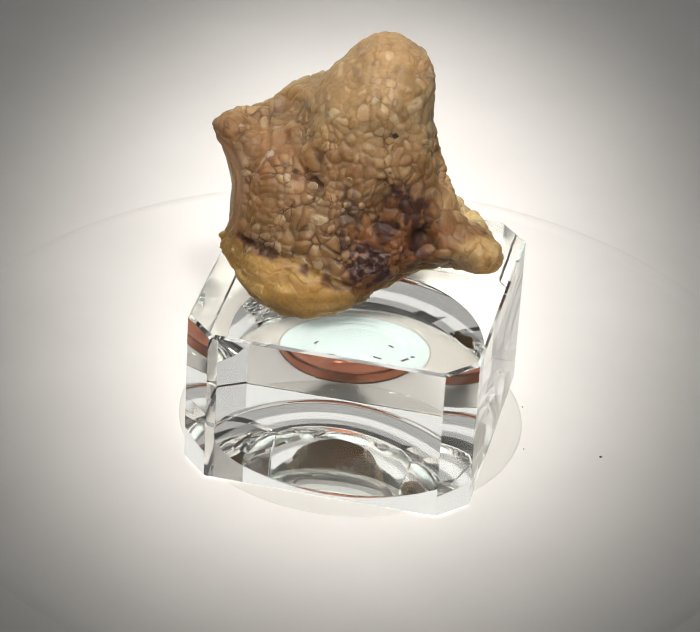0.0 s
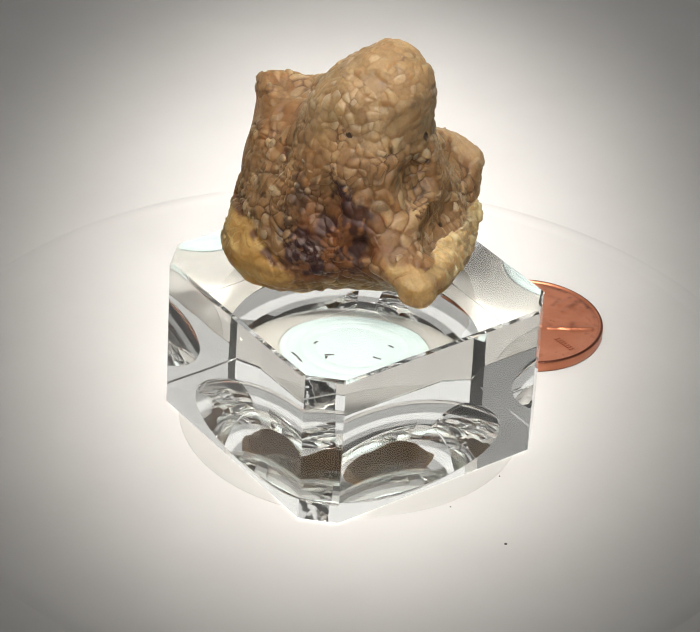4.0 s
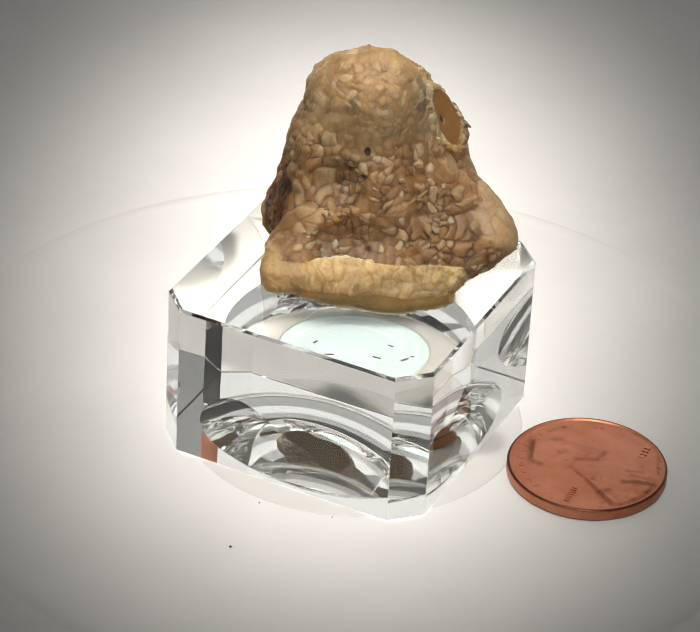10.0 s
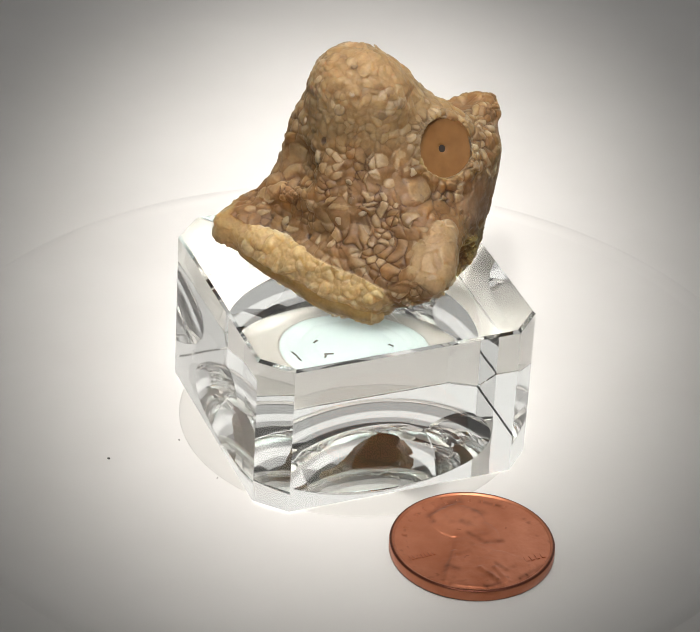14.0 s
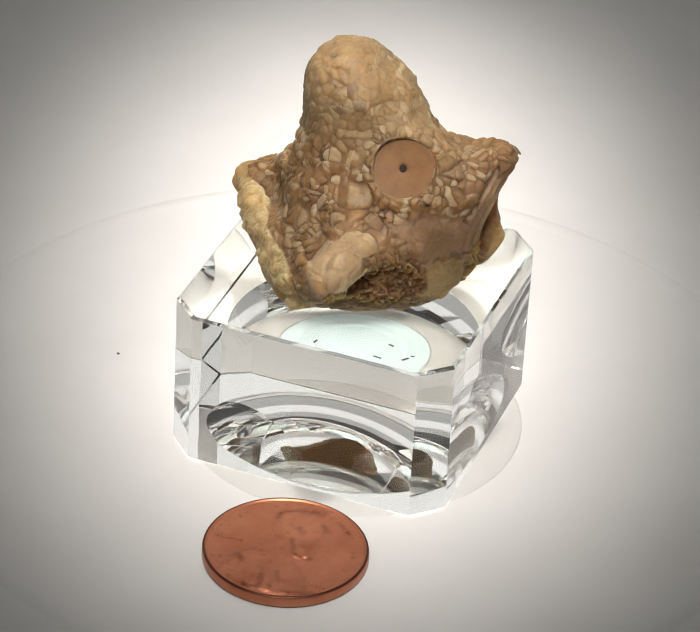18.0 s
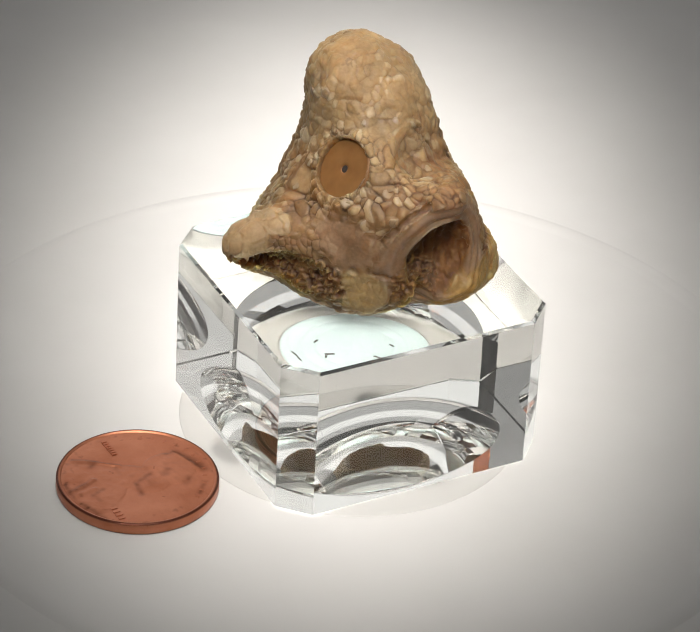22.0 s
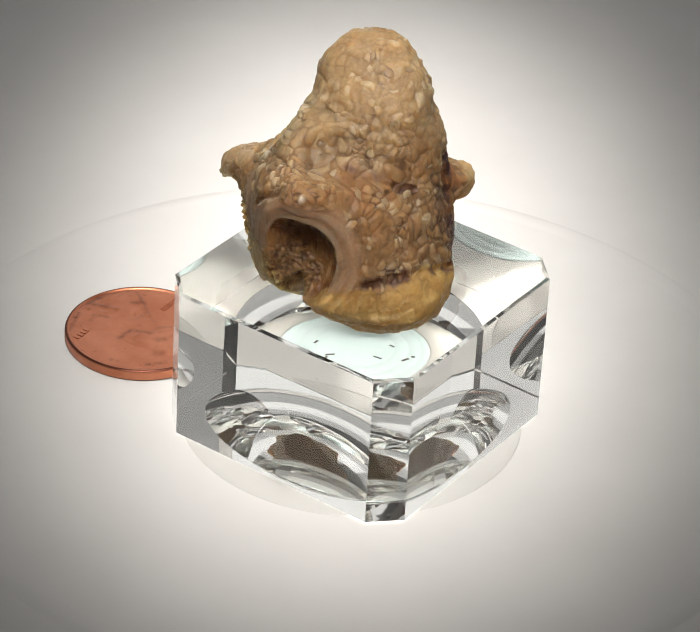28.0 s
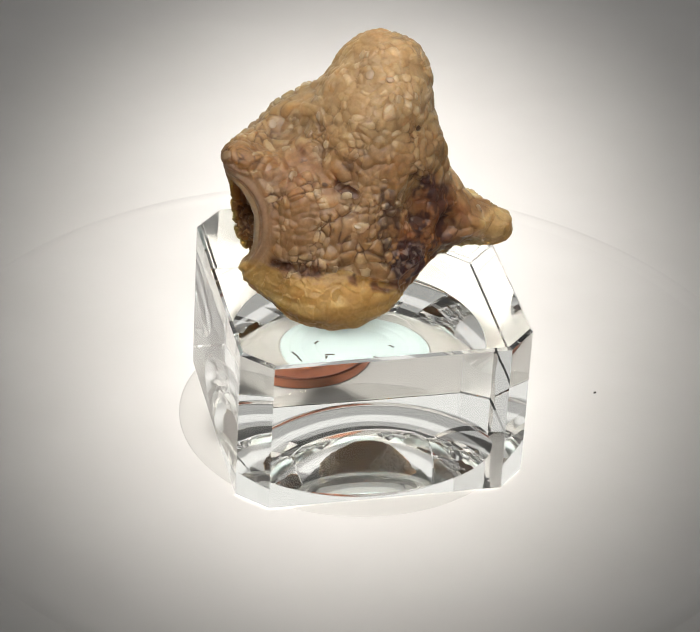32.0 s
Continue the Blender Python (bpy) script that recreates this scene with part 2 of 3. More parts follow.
# ---- the coin ----
def coin_face(low=1.36):
    """The upper side with a plain low bust in relief."""
    bm = bmesh.new()
    n, m = 192, 64

    def height(x, y):
        z = 0.0
        for cx, cy, rx, ry, up in ((0.2, 4.0, 3.1, 3.2, 0.16), (1.6, 1.0, 2.0, 2.6, 0.14), (-0.6, -1.5, 2.2, 3.0, 0.12), (-1.2, -5.6, 5.0, 4.0, 0.15), (1.4, -6.5, 3.2, 3.0, 0.12)):
            d = ((x - cx) / rx) ** 2 + ((y - cy) / ry) ** 2
            z = max(z, up * (1 - d) ** 0.5 if d < 1 else 0)
        for x0, y0, x1, y1, up in ((-2.8, -1.0, -6.0, -5.5, 0.12), (0.2, -5.6, 0.4, -8.4, 0.1), (0.9, -0.6, 3.2, -1.4, -0.04), (-1.4, -5.0, -0.4, -8.3, 0.09), (-2.6, 5.9, 1.8, 7.2, 0.08)):
            t = max(0, min(1, ((x - x0) * (x1 - x0) + (y - y0) * (y1 - y0)) / ((x1 - x0) ** 2 + (y1 - y0) ** 2)))
            d = math.hypot(x - x0 - t * (x1 - x0), y - y0 - t * (y1 - y0))
            z += up * math.exp(-(d / 0.28) ** 2)
        z *= 1 + 0.3 * noise.noise((x * 1.1, y * 1.1, 7.0))
        return z * 1.4 + 0.012 * noise.noise((x * 0.9, y * 0.9, 3.0))

    rings = []
    for k in range(m + 1):
        r = 8.93 * (1 - k / m)
        ring = []
        for i in range(n if k < m else 1):
            x, y = r * math.cos(2 * math.pi * i / n), r * math.sin(2 * math.pi * i / n)
            ring.append(bm.verts.new((x * MM, y * MM, (low + height(x, y) * min(1, (8.93 - r) * 2)) * MM)))
        rings.append(ring)
    for a, b in zip(rings, rings[1:]):
        for i in range(n):
            j = (i + 1) % n
            bm.faces.new(list(dict.fromkeys((a[i], a[j], b[j % len(b)], b[i % len(b)])))).smooth = True
    return bm


def stroke(x, y, x0, y0, x1, y1, wide):
    """1 on a stroke from one place to another, fading to nought off it."""
    t = max(0, min(1, ((x - x0) * (x1 - x0) + (y - y0) * (y1 - y0)) / ((x1 - x0) ** 2 + (y1 - y0) ** 2)))
    return math.exp(-(math.hypot(x - x0 - t * (x1 - x0), y - y0 - t * (y1 - y0)) / wide) ** 2)


coin = tagged(new("penny"), "worn copper penny lying flat on the turntable", "coin")
body = part("body", lathe([(0, 0.1), (8.7, 0.1), (8.9, 0), (9.25, 0), (9.45, 0.08), (9.525, 0.25), (9.525, 1.27), (9.45, 1.44), (9.32, 1.52), (9.12, 1.5), (9.0, 1.42), (8.9, 1.34)], 160), COPPER, coin, "copper edge and raised rim")
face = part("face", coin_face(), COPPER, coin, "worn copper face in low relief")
# outer rim edges coloured dark to draw an outline
edge = body.data.color_attributes.new("darkened", "FLOAT_COLOR", "POINT")
for item, v in zip(edge.data, body.data.vertices):
    out = math.hypot(v.co.x, v.co.y) / MM
    k = 0.95 if out > 9.3 and (v.co.z < 0.1 * MM or v.co.z > 1.4 * MM) else 0.0
    item.color = (k, k, k, 1)
# darker tones: the hair, brow, beard, collar and coat, and the slopes of the relief
DARK = [(-2.6, 5.0, -2.5, 6.4, 0.28), (-2.4, 6.4, -0.6, 7.3, 0.22), (-0.2, 7.2, 2.0, 7.7, 0.4), (0.5, 3.7, 1.0, 3.1, 0.35), (2.9, 5.2, 3.4, 4.6, 0.35), (0.3, 1.4, 1.2, -0.8, 0.24), (1.2, -0.8, 3.3, -1.1, 0.26),
        (-4.7, -3.2, -3.9, -4.2, 0.3), (-1.0, -6.2, -0.6, -8.6, 0.26), (0.6, -4.8, 1.2, -6.4, 0.2), (2.0, -8.2, 5.6, -7.0, 0.2), (-2.4, -8.0, -1.6, -8.4, 0.25), (4.4, 6.5, 6.0, 5.0, 0.22)]
darkened = face.data.color_attributes.new("darkened", "FLOAT_COLOR", "POINT")
for item, v in zip(darkened.data, face.data.vertices):
    x, y = v.co.x / MM, v.co.y / MM
    lines = max(stroke(x, y, *one[:4], one[4] * 1.35) for one in DARK) * (0.75 + 0.5 * noise.noise((x * 1.6, y * 1.6, 5.0)))
    bust = (v.co.z > 1.42 * MM) * max(0, 2.2 * noise.noise((x * 0.9, y * 0.9, 2.0)) - 0.5)
    rim = max(0, 1.6 * noise.noise((x * 1.5, y * 1.5, 9.0)) - 0.35) * (math.hypot(x, y) > 7.4)
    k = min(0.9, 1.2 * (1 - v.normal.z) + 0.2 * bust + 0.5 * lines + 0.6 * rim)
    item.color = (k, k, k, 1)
for k in range(7):
    part("letter_bar", bar(-8.0 + k * 0.45, -0.75, 1.3, -7.75 + k * 0.45, -0.05, 1.47), COPPER, coin)
for k in range(4):
    part("date_bar", bar(4.1 + k * 0.68, -5.7, 1.3, 4.5 + k * 0.68, -4.9, 1.47), COPPER, coin)
for k in range(12):
    a = radians(150 - k * 10.5)
    ob = part("motto_bar", bar(-0.14, 7.55, 1.3, 0.14, 8.15, 1.4), COPPER, coin)
    ob.rotation_euler.z = a - math.pi / 2
on_stand(coin, pose(0.0024, 0.0297, FLOOR * MM, 0, 0, 172.1))


# ---- the mineral ----
LOBES, DENTS = [], []


def lobe(x, y, z, rx, ry, rz, turned=0):
    LOBES.append((x, y, z, rx, ry, rz, radians(turned)))


def dent(x, y, z, rx, ry, rz, turned=0, soft=1.0):
    DENTS.append(((x, y, z, rx, ry, rz, radians(turned)), soft))


lobe(-0.0, -0.6, 32.2, 8.8, 10.0, 10.2, 140)
lobe(-4.9, 2.7, 29.2, 6.6, 9.7, 9.5, 173)
lobe(1.4, 3.4, 27.6, 8.3, 9.3, 7.6, 51)
lobe(-3.2, -2.3, 28.6, 7.3, 9.1, 8.3, 151)
lobe(0.3, -0.8, 38.2, 6.3, 7.7, 9.2, 146)
lobe(-3.1, 2.1, 37.9, 8.3, 6.1, 6.4, 163)
lobe(1.7, -2.7, 36.2, 6.7, 5.6, 7.7, 164)
lobe(-8.1, 3.4, 32.8, 6.3, 6.0, 7.6, 178)
lobe(0.1, 0.2, 42.5, 6.1, 6.1, 6.5, 151)
lobe(-10.1, -1.9, 31.0, 5.3, 6.3, 7.3, 26)
lobe(-7.8, -4.3, 26.2, 6.5, 5.8, 6.2, 4)
lobe(-2.1, 6.7, 29.1, 6.3, 6.7, 5.3, 164)
lobe(0.6, -4.5, 27.6, 5.6, 6.2, 5.3, 27)
lobe(-5.8, 4.5, 35.7, 6.2, 5.3, 5.4, 12)
lobe(6.3, -2.6, 29.7, 5.2, 5.8, 5.1, 175)
lobe(4.8, 4.6, 24.2, 5.8, 6.5, 4.0, 169)
lobe(-0.2, 6.5, 26.0, 5.8, 4.0, 5.9, 11)
lobe(-6.9, -8.1, 24.0, 6.6, 4.9, 3.7, 169)
lobe(-4.2, -6.8, 25.2, 4.6, 6.1, 4.3, 57)
lobe(2.1, 1.0, 46.2, 4.2, 5.6, 4.9, 30)
lobe(2.5, 3.5, 33.9, 3.5, 7.9, 4.0, 24)
lobe(-2.1, 9.3, 30.8, 3.5, 7.8, 3.8, 164)
lobe(2.7, -0.9, 45.3, 3.4, 6.4, 4.4, 154)
lobe(8.8, 1.4, 25.9, 6.2, 3.9, 3.2, 136)
lobe(-7.0, 5.1, 25.0, 4.8, 4.1, 3.1, 155)
lobe(0.7, -2.6, 23.2, 9.3, 2.1, 3.0, 43)
lobe(-10.0, 4.4, 28.1, 4.0, 2.9, 5.1, 22)
lobe(-12.8, 1.5, 35.8, 3.0, 5.4, 3.2, 0)
lobe(3.3, 10.4, 27.0, 2.9, 6.0, 3.0, 5)
lobe(10.8, -2.4, 27.2, 5.7, 2.5, 2.4, 137)
lobe(-13.1, -2.9, 25.7, 2.8, 3.8, 2.6, 3)
lobe(1.3, 13.9, 28.9, 2.2, 4.0, 2.1, 180)
lobe(10.5, -5.6, 28.9, 3.6, 2.5, 1.9, 168)
lobe(-13.5, 0.7, 38.3, 3.2, 1.9, 1.9, 7)

# the ledge groove, the seam over the yellow base, hollows, the two cavities and the notch between them
lobe(-15.3, 0.8, 38.9, 1.9, 2.1, 0.9)
lobe(1.1, 16.2, 29.5, 1.9, 2.1, 1.6)
dent(12.0, 2.2, 31.7, 3.0, 6.8, 3.3, 19, 0.5)
dent(-11.5, 0.0, 42.4, 4.0, 4.0, 3.0)
dent(9.2, -1.0, 37.3, 2.2, 3.4, 3.0)
dent(2.8, -10.2, 35.2, 2.6, 2.0, 3.6)
dent(7.4, -9.0, 30.3, 2.0, 1.8, 1.8)
dent(-16.0, 0.9, 30.4, 4.2, 4.7, 5.5, -8, 0.3)
dent(-4.0, 14.5, 26.8, 6.3, 2.3, 3.3, 30, 0.35)
dent(-0.9, 17.4, 27.2, 3.2, 1.2, 1.6, 60, 0.4)
dent(-14.2, 2.0, 24.0, 3.4, 1.4, 3.4, 0, 0.4)

# long narrow grooves, each a line of places with a width: the seam beside the horn, the seam over the yellow base, the layers of the arch, the top of the smooth foot
GROOVES = [
    ([(-11.0, 1.8, 41.2), (-10.0, -0.6, 40.6), (-8.1, -4.7, 38.6), (-6.6, -7.0, 37.4), (-4.9, -8.5, 36.8)], 0.3),
    ([(-13.6, -6.6, 28.4), (-12.1, -8.9, 28.6), (-9.4, -10.6, 28.6), (-6.3, -11.9, 28.1), (-4.8, -12.4, 27.3), (-1.1, -12.2, 25.9)], 0.45),
    ([(-12.6, 8.2, 33.2), (-14.4, 6.2, 36.4), (-15.6, 3.2, 38.6)], 0.4),
    ([(-6.6, 12.6, 30.8), (-8.8, 10.9, 29.3), (-11.0, 9.3, 29.4), (-13.4, 6.4, 28.8)], 0.35),
]
# the ledge: a tilted slab from one end to the other, with its half thickness and half height
LEDGE_A, LEDGE_B, LEDGE_THICK, LEDGE_HIGH = np.array([14.8, -7.4, 27.4]), np.array([4.9, 12.6, 24.2]), 1.9, 2.7
PITS = [(2.9, -8.6, 39.2), (3.2, -6.9, 43.1), (8.4, 0.6, 37.6), (7.9, 1.8, 38.3), (7.3, 2.0, 41.2), (-2.4, 11.7, 35.2), (-9.4, -10.5, 28.6), (-6.3, -11.9, 28.2), (-9.5, -1.8, 40.2), (-7.7, -6.3, 37.4), (9.4, 2.9, 29.9), (-8.6, 9.5, 36.6)]


EYE_AT, EYE_WAY = np.array([-5.35, 7.9, 39.9]), np.array([0.03, 0.833, 0.55])
EYE_WAY /= np.linalg.norm(EYE_WAY)


def egg(p, x, y, z, rx, ry, rz, a):
    """About the distance to an ellipsoid."""
    dx, dy, dz = p[..., 0] - x, p[..., 1] - y, p[..., 2] - z
    u = np.stack([(math.cos(a) * dx + math.sin(a) * dy) / rx, (-math.sin(a) * dx + math.cos(a) * dy) / ry, dz / rz], -1)
    k0 = np.linalg.norm(u, axis=-1) + 1e-6
    k1 = np.linalg.norm(u / np.array([rx, ry, rz]), axis=-1) + 1e-6
    return k0 * (k0 - 1) / k1


def hashed(cells, seed):
    """Three even random numbers for each whole-numbered cell."""
    q = cells.astype(np.int64) + 4096
    h = (q[..., 0] * 73856093) ^ (q[..., 1] * 19349663) ^ (q[..., 2] * 83492791) ^ (seed * 2654435761)
    out = []
    for k in range(3):
        h = (h ^ (h >> 13)) * 1274126177 & 0x7FFFFFFF
        h = (h ^ (h >> 16)) * 668265263 & 0x7FFFFFFF
        out.append((h & 0xFFFFF) / 0xFFFFF)
    return np.stack(out, -1)


def soft_noise(p, scale, seed=0):
    """Smooth random values round nought."""
    q = p * scale
    base = np.floor(q)
    f = q - base
    f = f * f * (3 - 2 * f)
    total = np.zeros(p.shape[:-1])
    for i in (0, 1):
        for j in (0, 1):
            for k in (0, 1):
                w = (f[..., 0] if i else 1 - f[..., 0]) * (f[..., 1] if j else 1 - f[..., 1]) * (f[..., 2] if k else 1 - f[..., 2])
                total += w * hashed(base + np.array([i, j, k]), seed)[..., 0]
    return total * 2 - 1


def grains(p, size, seed):
    """How near each place is to the middle of its grain (1 there, 0 in the joints), and a random number for the grain."""
    q = p / size
    base = np.floor(q)
    near = np.full(p.shape[0], 9.0)
    second = np.full(p.shape[0], 9.0)
    mark = np.zeros(p.shape[0])
    tilt = np.zeros(p.shape[0])
    for i in (-1, 0, 1):
        for j in (-1, 0, 1):
            for k in (-1, 0, 1):
                cell = base + np.array([i, j, k])
                h = hashed(cell, seed)
                d = np.linalg.norm(cell + 0.15 + 0.7 * h - q, axis=-1)
                closer = d < near
                second = np.where(closer, near, np.minimum(second, d))
                own = hashed(cell, seed + 7)
                mark = np.where(closer, own[..., 0], mark)
                tilt = np.where(closer, ((hashed(cell, seed + 11) * 2 - 1) * (q - cell - 0.15 - 0.7 * h)).sum(-1), tilt)
                near = np.where(closer, d, near)
    return np.clip((second - near) * 1.6, 0, 1), near, mark, tilt


def surface(values, origin, step):
    """A closed skin round the places where the values are below nought."""
    ins = values < 0
    nx, ny, nz = values.shape
    total = np.zeros((nx - 1, ny - 1, nz - 1, 3))
    count = np.zeros((nx - 1, ny - 1, nz - 1))

    def cut(o):
        return slice(o[0], nx - 1 + o[0]), slice(o[1], ny - 1 + o[1]), slice(o[2], nz - 1 + o[2])

    for a in [(i, j, k) for i in (0, 1) for j in (0, 1) for k in (0, 1)]:
        for axis in range(3):
            if a[axis]:
                continue
            b = tuple(v + (i == axis) for i, v in enumerate(a))
            va, vb = values[cut(a)], values[cut(b)]
            cross = ins[cut(a)] != ins[cut(b)]
            t = np.where(cross, va / np.where(cross, va - vb, 1), 0)
            for i in range(3):
                total[..., i] += np.where(cross, a[i] + (t if i == axis else 0), 0)
            count += cross
    used = count > 0
    index = -np.ones(used.shape, int)
    index[used] = np.arange(used.sum())
    verts = (np.argwhere(used) + total[used] / count[used][:, None]) * step + origin
    faces = []
    for axis in range(3):
        o = [int(axis == k) for k in range(3)]
        lo = ins[: nx - o[0], : ny - o[1], : nz - o[2]]
        hi = ins[o[0]:, o[1]:, o[2]:]
        e = np.argwhere(lo != hi)
        b, c = (axis + 1) % 3, (axis + 2) % 3
        e = e[(e[:, b] > 0) & (e[:, c] > 0) & (e[:, b] < used.shape[b]) & (e[:, c] < used.shape[c])]
        flip = ~lo[tuple(e.T)]
        quad = []
        for db, dc in ((1, 1), (0, 1), (0, 0), (1, 0)):
            q = e.copy()
            q[:, b] -= db
            q[:, c] -= dc
            quad.append(index[tuple(q.T)])
        quad = np.stack(quad, 1)
        quad[flip] = quad[flip][:, ::-1]
        faces.append(quad)
    return verts, np.concatenate(faces)


def doubled(v):
    """The same values on a grid of half the step."""
    for axis in range(3):
        v = np.moveaxis(v, axis, 0)
        w = np.empty((2 * v.shape[0] - 1, *v.shape[1:]))
        w[::2], w[1::2] = v, (v[1:] + v[:-1]) / 2
        v = np.moveaxis(w, 0, axis)
    return v


def patch(p, x, y, z, rx, ry, rz, turned=0, rough=0.25, seed=3, edge=0.2):
    """1 inside a stain, 0 outside, with a ragged edge."""
    a = radians(turned)
    dx, dy, dz = p[..., 0] - x, p[..., 1] - y, p[..., 2] - z
    u = np.stack([(math.cos(a) * dx + math.sin(a) * dy) / rx, (-math.sin(a) * dx + math.cos(a) * dy) / ry, dz / rz], -1)
    d = np.linalg.norm(u, axis=-1) + rough * (soft_noise(p, 0.55, seed) + 0.6 * soft_noise(p, 1.6, seed + 1))
    t = np.clip((1 + edge - d) / (2 * edge), 0, 1)
    return t * t * (3 - 2 * t)


def off_line(p, places):
    """Distance to a line that runs from place to place."""
    near = np.full(p.shape[:-1], 99.0)
    for a, b in zip(np.array(places), np.array(places)[1:]):
        t = np.clip(((p - a) @ (b - a)) / ((b - a) @ (b - a)), 0, 1)
        near = np.minimum(near, np.linalg.norm(p - a - t[..., None] * (b - a), axis=-1))
    return near


def off_pits(p):
    return np.min([np.linalg.norm((p - np.array(c)) * np.array([1, 1, 1.3]), axis=-1) for c in PITS], axis=0)


def on_ledge(p):
    """Places along, across and up the ledge, and about the distance to it."""
    e1 = (LEDGE_B - LEDGE_A) / np.linalg.norm(LEDGE_B - LEDGE_A)
    e2 = np.cross(e1, (0, 0, 1))
    e2 /= np.linalg.norm(e2)
    e3 = np.cross(e2, e1)
    q = p - (LEDGE_A + LEDGE_B) / 2
    local = np.stack([q @ e1, q @ e2, q @ e3], -1)
    local[..., 2] *= 1 + 0.035 * np.maximum(-local[..., 0], 0)
    half = np.array([np.linalg.norm(LEDGE_B - LEDGE_A) / 2, LEDGE_THICK, LEDGE_HIGH])
    over = np.abs(local) - half + 1.7
    return local, np.linalg.norm(np.maximum(over, 0), axis=-1) + np.minimum(over.max(-1), 0) - 1.7


def finer(verts, faces):
    """Every four-sided face cut into four."""
    pairs = np.sort(np.stack([faces, np.roll(faces, -1, 1)], -1).reshape(-1, 2), 1)
    code, back = np.unique(pairs[:, 0] * len(verts) + pairs[:, 1], return_inverse=True)
    middle = (verts[code // len(verts)] + verts[code % len(verts)]) / 2
    edge = back.reshape(-1, 4) + len(verts)
    centre = np.arange(len(faces)) + len(verts) + len(middle)
    every = np.concatenate([verts, middle, verts[faces].mean(1)])
    return every, np.concatenate([np.stack([faces[:, k], edge[:, k], centre, edge[:, k - 1]], 1) for k in range(4)])


def rock_shape():
    step, low = 0.5, np.array([-19.0, -16.0, 18.0])
    grid = np.stack(np.meshgrid(*[np.arange(lo, hi, step) for lo, hi in zip(low, (19, 21, 54))], indexing="ij"), -1)
    total = np.zeros(grid.shape[:-1])
    for one in LOBES:
        total += np.exp(-np.clip(egg(grid, *one), -20, 40) / 0.9)
    value = doubled(-0.9 * np.log(total + 1e-12))
    step /= 2
    grid = np.stack(np.meshgrid(*[low[k] + step * np.arange(value.shape[k]) for k in range(3)], indexing="ij"), -1)
    for one, soft in DENTS:
        d = -egg(grid, *one)
        h = np.clip(0.5 + (d - value) / (2 * soft), 0, 1)
        value = value * (1 - h) + d * h + soft * h * (1 - h)
    d = on_ledge(grid)[1] + 0.45 * soft_noise(grid, 0.3, 92) + 0.3 * soft_noise(grid, 0.75, 93)
    h = np.clip(0.5 + (value - d) / 2.0, 0, 1)
    value = value * (1 - h) + d * h - 1.0 * h * (1 - h)
    skin = np.abs(value) < 2.5
    close = grid[skin]
    for places, wide in GROOVES:
        value[skin] = np.maximum(value[skin], wide - off_line(close, places))
    value[skin] = np.maximum(value[skin], 0.2 - off_pits(close) + 0.4 * soft_noise(close, 1.5, 29))
    q = grid - EYE_AT
    up = q @ EYE_WAY
    out = np.sqrt(np.maximum((q ** 2).sum(-1) - up ** 2, 0))
    value = np.maximum(value, -np.maximum(out - 3.45 - 0.25 * soft_noise(grid, 0.35, 90), -0.6 - up))
    value = np.maximum(value, 19.72 - grid[..., 2])
    return surface(value, low, step)


def normals_of(verts, faces):
    n = np.zeros_like(verts)
    cross = np.cross(verts[faces[:, 2]] - verts[faces[:, 0]], verts[faces[:, 3]] - verts[faces[:, 1]])
    for k in range(4):
        np.add.at(n, faces[:, k], cross)
    return n / (np.linalg.norm(n, axis=1, keepdims=True) + 1e-9)


verts, faces = finer(*rock_shape())
way = normals_of(verts, faces)

# where each kind of stone shows
yellow = np.maximum(patch(verts, -8.5, -10.5, 24.0, 8.5, 5.5, 4.4, 0, 0.08, 3, 0.06), patch(verts, -14.0, -5.0, 24.0, 4.0, 5.0, 4.0, 0, 0.12, 3, 0.1))
ledge, ledge_off = on_ledge(verts)
cream = np.clip((np.where(ledge[:, 1] > 0.5, 1.5, 1.1) - ledge_off + 0.3 * soft_noise(verts, 0.7, 14)) / 0.25, 0, 1) * (ledge[:, 2] < 3.2)
lip = np.clip((-6.8 - ledge[:, 0] + soft_noise(verts, 0.5, 15)) / 0.8, 0, 1)
under = np.clip((-0.3 - ledge[:, 2] + 0.3 * soft_noise(verts, 0.5, 14)) / 0.3, 0, 1) * (ledge[:, 1] > 0.6)
foot = under * (1 - lip) * np.clip((2.6 - ledge_off) / 0.6, 0, 1) * (np.abs(ledge[:, 0]) < 10.5)
cream = np.maximum(cream, foot)
crust = np.clip(cream * (1 - lip) - foot, 0, 1)
nubs = np.maximum.reduce([cream * lip, patch(verts, 14.2, -7.6, 27.6, 3.8, 2.6, 3.2, 0, 0.15, 3, 0.12), patch(verts, -10.9, 8.8, 26.0, 3.6, 3.4, 3.3, 0, 0.12, 3, 0.1)])
slab = np.maximum(patch(verts, 0.6, 16.6, 30.4, 3.4, 3.6, 3.8, 0, 0.12, 3, 0.1), patch(verts, -1.8, 14.2, 33.2, 2.2, 1.6, 1.6, 0, 0.2, 3, 0.1))
rust = np.maximum(patch(verts, 4.6, -10.0, 30.2, 5.4, 4.4, 6.6, 0, 0.35, 3, 0.4), patch(verts, 3.4, -9.8, 26.5, 5.2, 4.0, 3.0, 0, 0.35, 3, 0.3))
amber = patch(verts, 5.0, -9.4, 28.8, 1.7, 2.4, 2.2, 0, 0.3, 9, 0.3)
flecks = np.clip((soft_noise(verts * np.array([1, 1, 0.5]), 1.3, 17) + 0.5 * soft_noise(verts, 2.6, 18) + 0.42) * 3, 0, 1)
